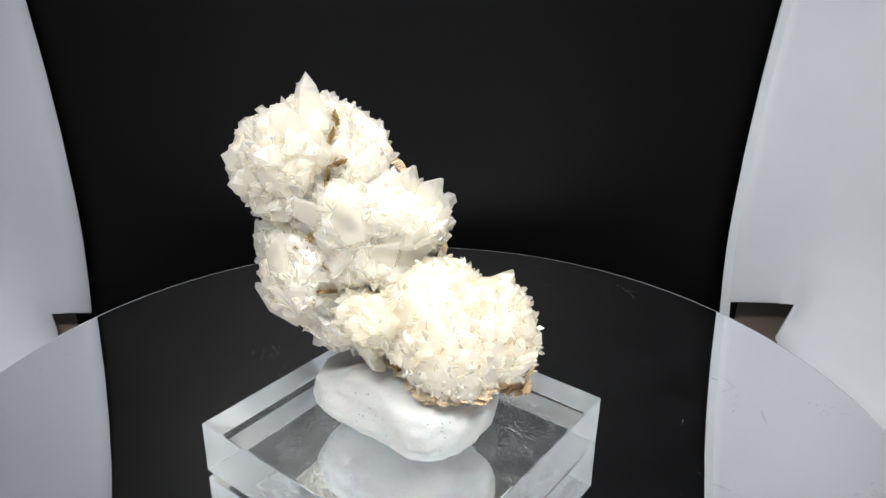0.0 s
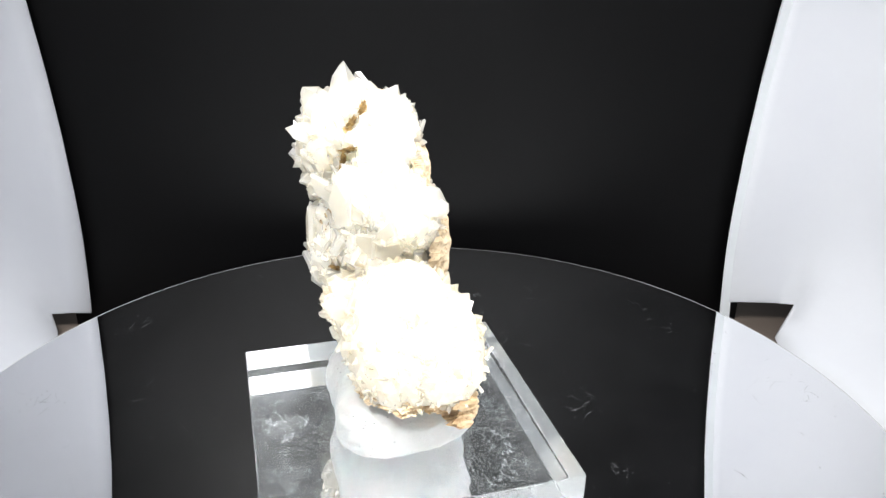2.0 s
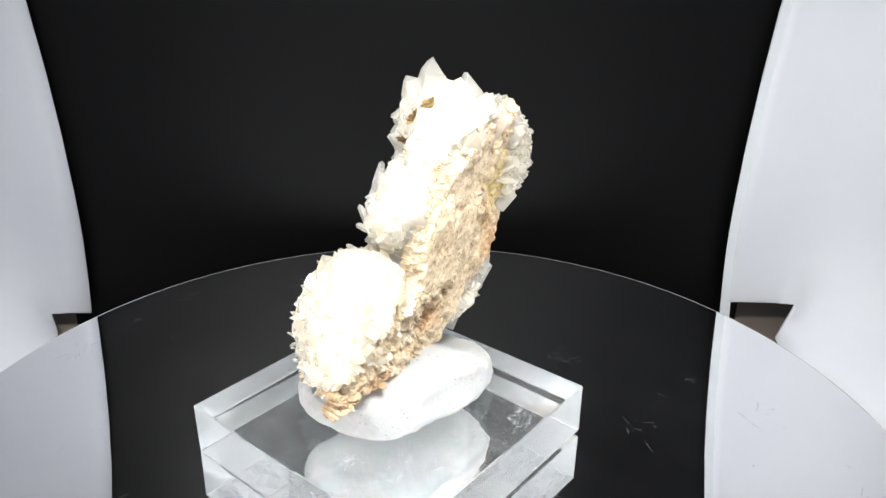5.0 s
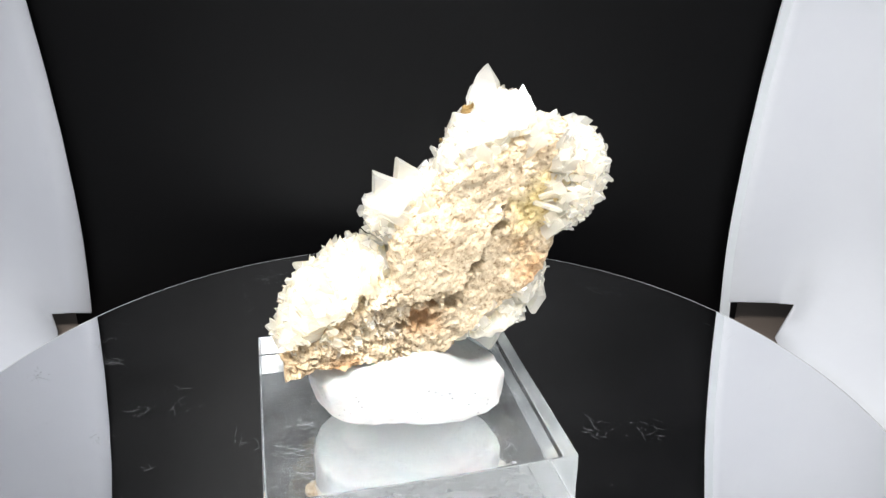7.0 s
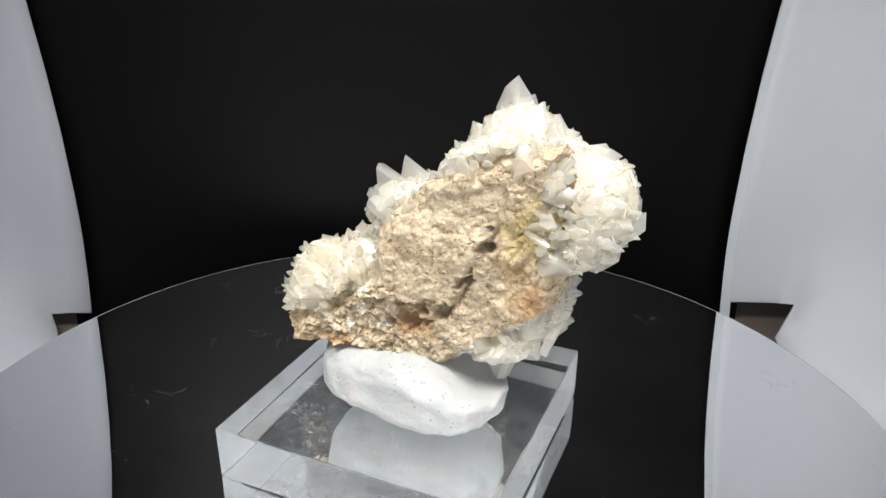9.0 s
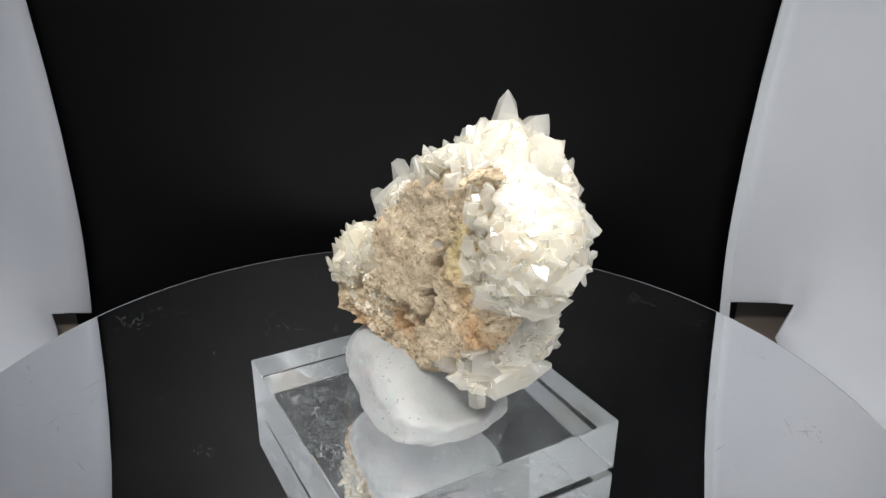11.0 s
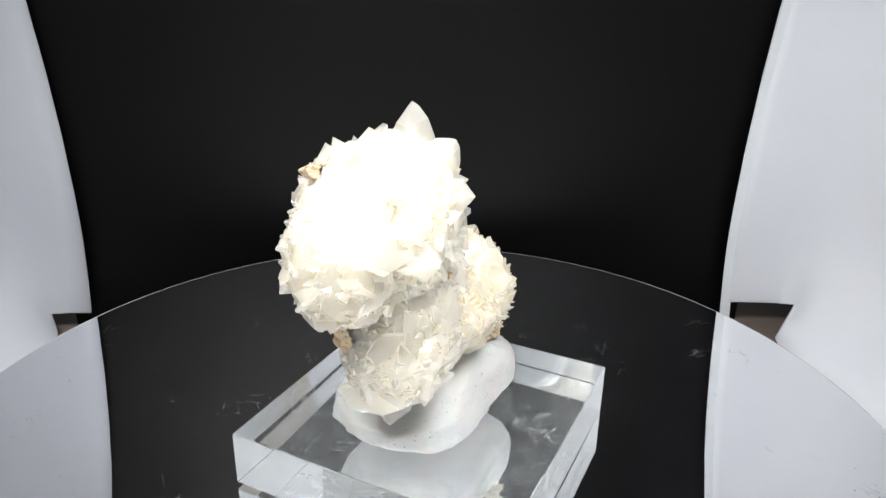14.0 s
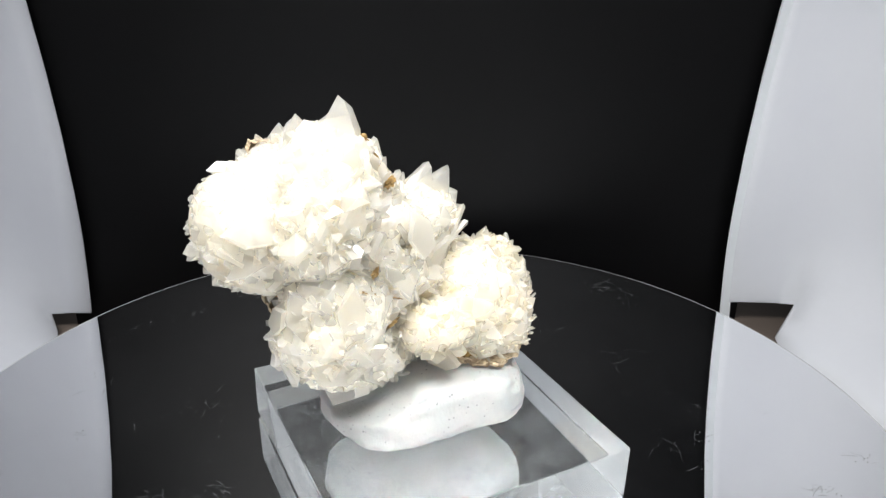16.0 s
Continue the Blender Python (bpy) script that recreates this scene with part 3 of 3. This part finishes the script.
def specimen():
    top = empty("mineral_specimen", "white and cream calcite crystals on tan earthy rock", "mineral", 0, 0, BLOCK_H)
    rnd = random.Random(11)
    for mat in (M_WHITE, M_CREAM, M_CLEAR):
        SHAPES[mat.name] = []
        for v in range(12):
            if v < 4:
                bm = rhomb(rnd, 1.1, 1.0)
            else:
                bm = blade(rnd, rnd.uniform(0.95, 1.3), rnd.uniform(0.2, 0.34), rnd.uniform(0.98, 1.0), rnd.uniform(-0.35, 0.35))
            SHAPES[mat.name].append(mesh_of("crystal", bm, mat))
    bodies = {name: rosette(name, top, rnd) for name in ROSETTES}
    # the large single crystals that stand out, from root to tip
    for x, y, z, tx, ty, tz, w, spin, mat in HEROES:
        way = Vector((tx - x, ty - y, tz - z))
        m3 = way.to_track_quat("Z", "Y").to_matrix() @ Matrix.Rotation(radians(spin), 3, "Z")
        ob = new("crystal", mesh_of("crystal", blade(rnd, w, 0.38 * w, way.length, rnd.uniform(-0.3, 0.3)) if mat == M_CLEAR else spike(rnd, w, way.length), mat))
        ob.parent = min((b for b in bodies.items()), key=lambda b: (ROSETTES[b[0]][0] - Vector((x, y, z))).length)[1]
        ob.matrix_basis = UP @ Matrix.LocRotScale((x, y, z), m3.to_quaternion(), (1, 1, 1))
    matrix_rock(top)
    for name, x, y, z, half, way in STAINS:
        p = Vector((x, y, z))
        d = (p - ROSETTES[name][0]).normalized()
        p -= d * 0.45
        along = Vector(way)
        along = (along - d * along.dot(d)).normalized()
        axes = Matrix((along, d.cross(along), d)).transposed()
        bm = bmesh.new()
        bmesh.ops.create_icosphere(bm, subdivisions=4, radius=1)
        for v in bm.verts:
            q = v.co * (1 + 0.9 * noise.fractal(v.co * 2.3 + p, 0.6, 2.1, 5))
            v.co = p + axes @ Vector((q.x * half, q.y * 0.34, q.z * 0.65))
        bm.transform(UP)
        part("clay_stain", bm, M_STAIN, top, "ochre brown clay in a crevice")
    return top


def matrix_rock(top):
    """The earthy back: a sandy slab with a cleft and holes, and a crumbly foot below the cream rosette."""
    step, verts, faces, index = 0.21, [], [], {}
    pits = ((-13.9, 43.6, 1.15, 6.0), (-10.3, 37.3, 0.95, 6.0), (2.6, 27.4, 0.95, 6.0), (-1.0, 28.0, 1.9, 3.4), (-6.4, 30.4, 1.3, 3.2), (-14.5, 47.0, 0.6, 2.0), (-3.4, 30.2, 0.8, 4.0))
    for i in range(242):
        y = -26.5 + step * i
        for j in range(201):
            z = 19.0 + step * j
            p = Vector((0, y, z))
            w = noise.fractal(p * 0.22 + Vector((3, 0, 0)), 0.9, 2.0, 4)
            reach = matrix_reach(y, z) + 1.1 * w
            if reach < -0.7:
                continue
            x = matrix_x(y, z) - 0.7 * noise.fractal(p * 0.13, 1.1, 2.1, 6) - 0.12 * noise.fractal(p * 1.0 + Vector((7, 0, 0)), 0.6, 2.0, 5)
            # a raised slab, parted from the rest by a cleft that runs down and turns along its foot
            g = min((y + 13.6) - 0.42 * (44 - z) + 1.8 * w + 0.7 * noise.noise(p * 0.4), z - 32.0 + 2.0 * w)
            low = max(0.0, min(1.0, (49 - z) / 4))
            x -= low * (1.3 / (1 + math.exp(-max(-20, min(20, g / 0.22)))) - max(0.15, min(2.0, 1.0 + 3.0 * noise.noise(p * 0.3))) * math.exp(-((g + 0.5) / 0.55) ** 2))
            # the brow along the upper edge and a shelf in the yellow part
            brow = 52.0 - 0.31 * (y + 8) - z + 1.2 * w
            x -= 0.55 / (1 + math.exp(max(-20, min(20, brow / 0.3))))
            shelf = z - 42.0 - 0.25 * (y + 18) + 2.2 * w
            if g < 0:
                x -= 0.8 / (1 + math.exp(-max(-20, min(20, shelf / 0.25)))) * min(1, -g / 1.5)
            # rounded crumbs at three sizes
            warp = Vector((0, 1.1 * w + 0.25 * noise.noise(p * 0.8), 0.9 * w))
            calm = 1.0 - 0.62 / (1 + math.exp(-max(-20, min(20, g / 0.5))))
            for scale, swell in ((0.17, 0.60), (0.48, 0.40), (1.25, 0.16)):
                x -= calm * swell * (0.55 - min(1.0, noise.voronoi(p * scale + warp)[0][0]) ** 2 * 1.6)
            # the crumbly lower lobe
            loose = max(0.0, min(1.0, (y - 0.5 + 3 * w) / 3)) * max(0.0, min(1.0, (36 - z) / 4))
            cell = noise.voronoi(p * (0.42 if loose else 0.16) + Vector((0, 1.1 * w, 0.9 * w)))[0]
            gap = max(0, 0.16 - (cell[1] - cell[0])) / 0.16
            x += gap * (0.25 * max(0, min(1, 0.3 + 2.0 * w)) + 0.9 * loose) - 0.6 * loose * noise.fractal(p * 0.5, 0.8, 2.0, 4)
            x += max(0, 0.9 - reach) * 1.5
            for py, pz, pr, deep in pits:
                dd = math.hypot(y - py, (z - pz) * 1.2) * (1 + 0.5 * w + 0.6 * noise.noise(p * 0.9))
                if dd < 2 * pr:
                    x += deep * math.exp(-(dd / pr) ** 4)
            index[i, j] = len(verts)
            verts.append((x, y + 0.2 * noise.noise(p * 0.9), z + 0.2 * noise.noise(p * 0.9 + Vector((5, 5, 5)))))
    for (i, j), v in list(index.items()):
        q = [(i, j), (i + 1, j), (i + 1, j + 1), (i, j + 1)]
        if all(k in index for k in q):
            faces.append([index[k] for k in reversed(q)])
    bm = mesh_from(verts, faces)
    bmesh.ops.delete(bm, geom=[v for v in bm.verts if not v.link_faces], context="VERTS")
    # close the slab towards the inside of the plate
    rim = [e for e in bm.edges if len(e.link_faces) == 1]
    for v in bmesh.ops.extrude_edge_only(bm, edges=rim)["geom"]:
        if isinstance(v, bmesh.types.BMVert):
            v.co.x += 1.8
    bm.transform(UP)
    part("matrix_slab", bm, M_MATRIX, top, "sandy tan and rust-brown earthy matrix")
    for x, y, z, a, b, c in ((3.5, 12.0, 21.9, 7.2, 7.6, 2.0), (-0.5, 15.8, 22.6, 3.6, 4.6, 2.0), (4.5, 5.0, 22.6, 5.0, 5.0, 2.0), (8.5, 11.0, 21.6, 3.0, 4.5, 1.6)):
        bm = bmesh.new()
        for v in bmesh.ops.create_icosphere(bm, subdivisions=5, radius=1)["verts"]:
            q = v.co * (1 + 0.30 * noise.fractal(v.co * 2.6 + Vector((x, y, z)), 0.7, 2.1, 6))
            v.co = Vector((x + a * q.x, y + b * q.y, max(z + c * q.z, 18.4)))
        bm.transform(UP)
        part("rock_crumb", bm, M_MATRIX, top, "crumbly rust-brown foot")


SPECIMEN = specimen()


# ---- what moves: all turns with the turntable ----
def motions():
    still = {ob: ob.matrix_basis.copy() for ob in (TURNTABLE, BLOCK, PUTTY, SPECIMEN)}
    for ob, m in still.items():
        # the block sits a little askew
        lean = pose(0, 0, 0.0003, -0.7, 0, 0) if ob == BLOCK else Matrix()
        walk(ob, [(t, pose(0, 0, 0, 0, 0, -18.50 * (t - 12.5)) @ lean @ m) for t in range(17)])


motions()
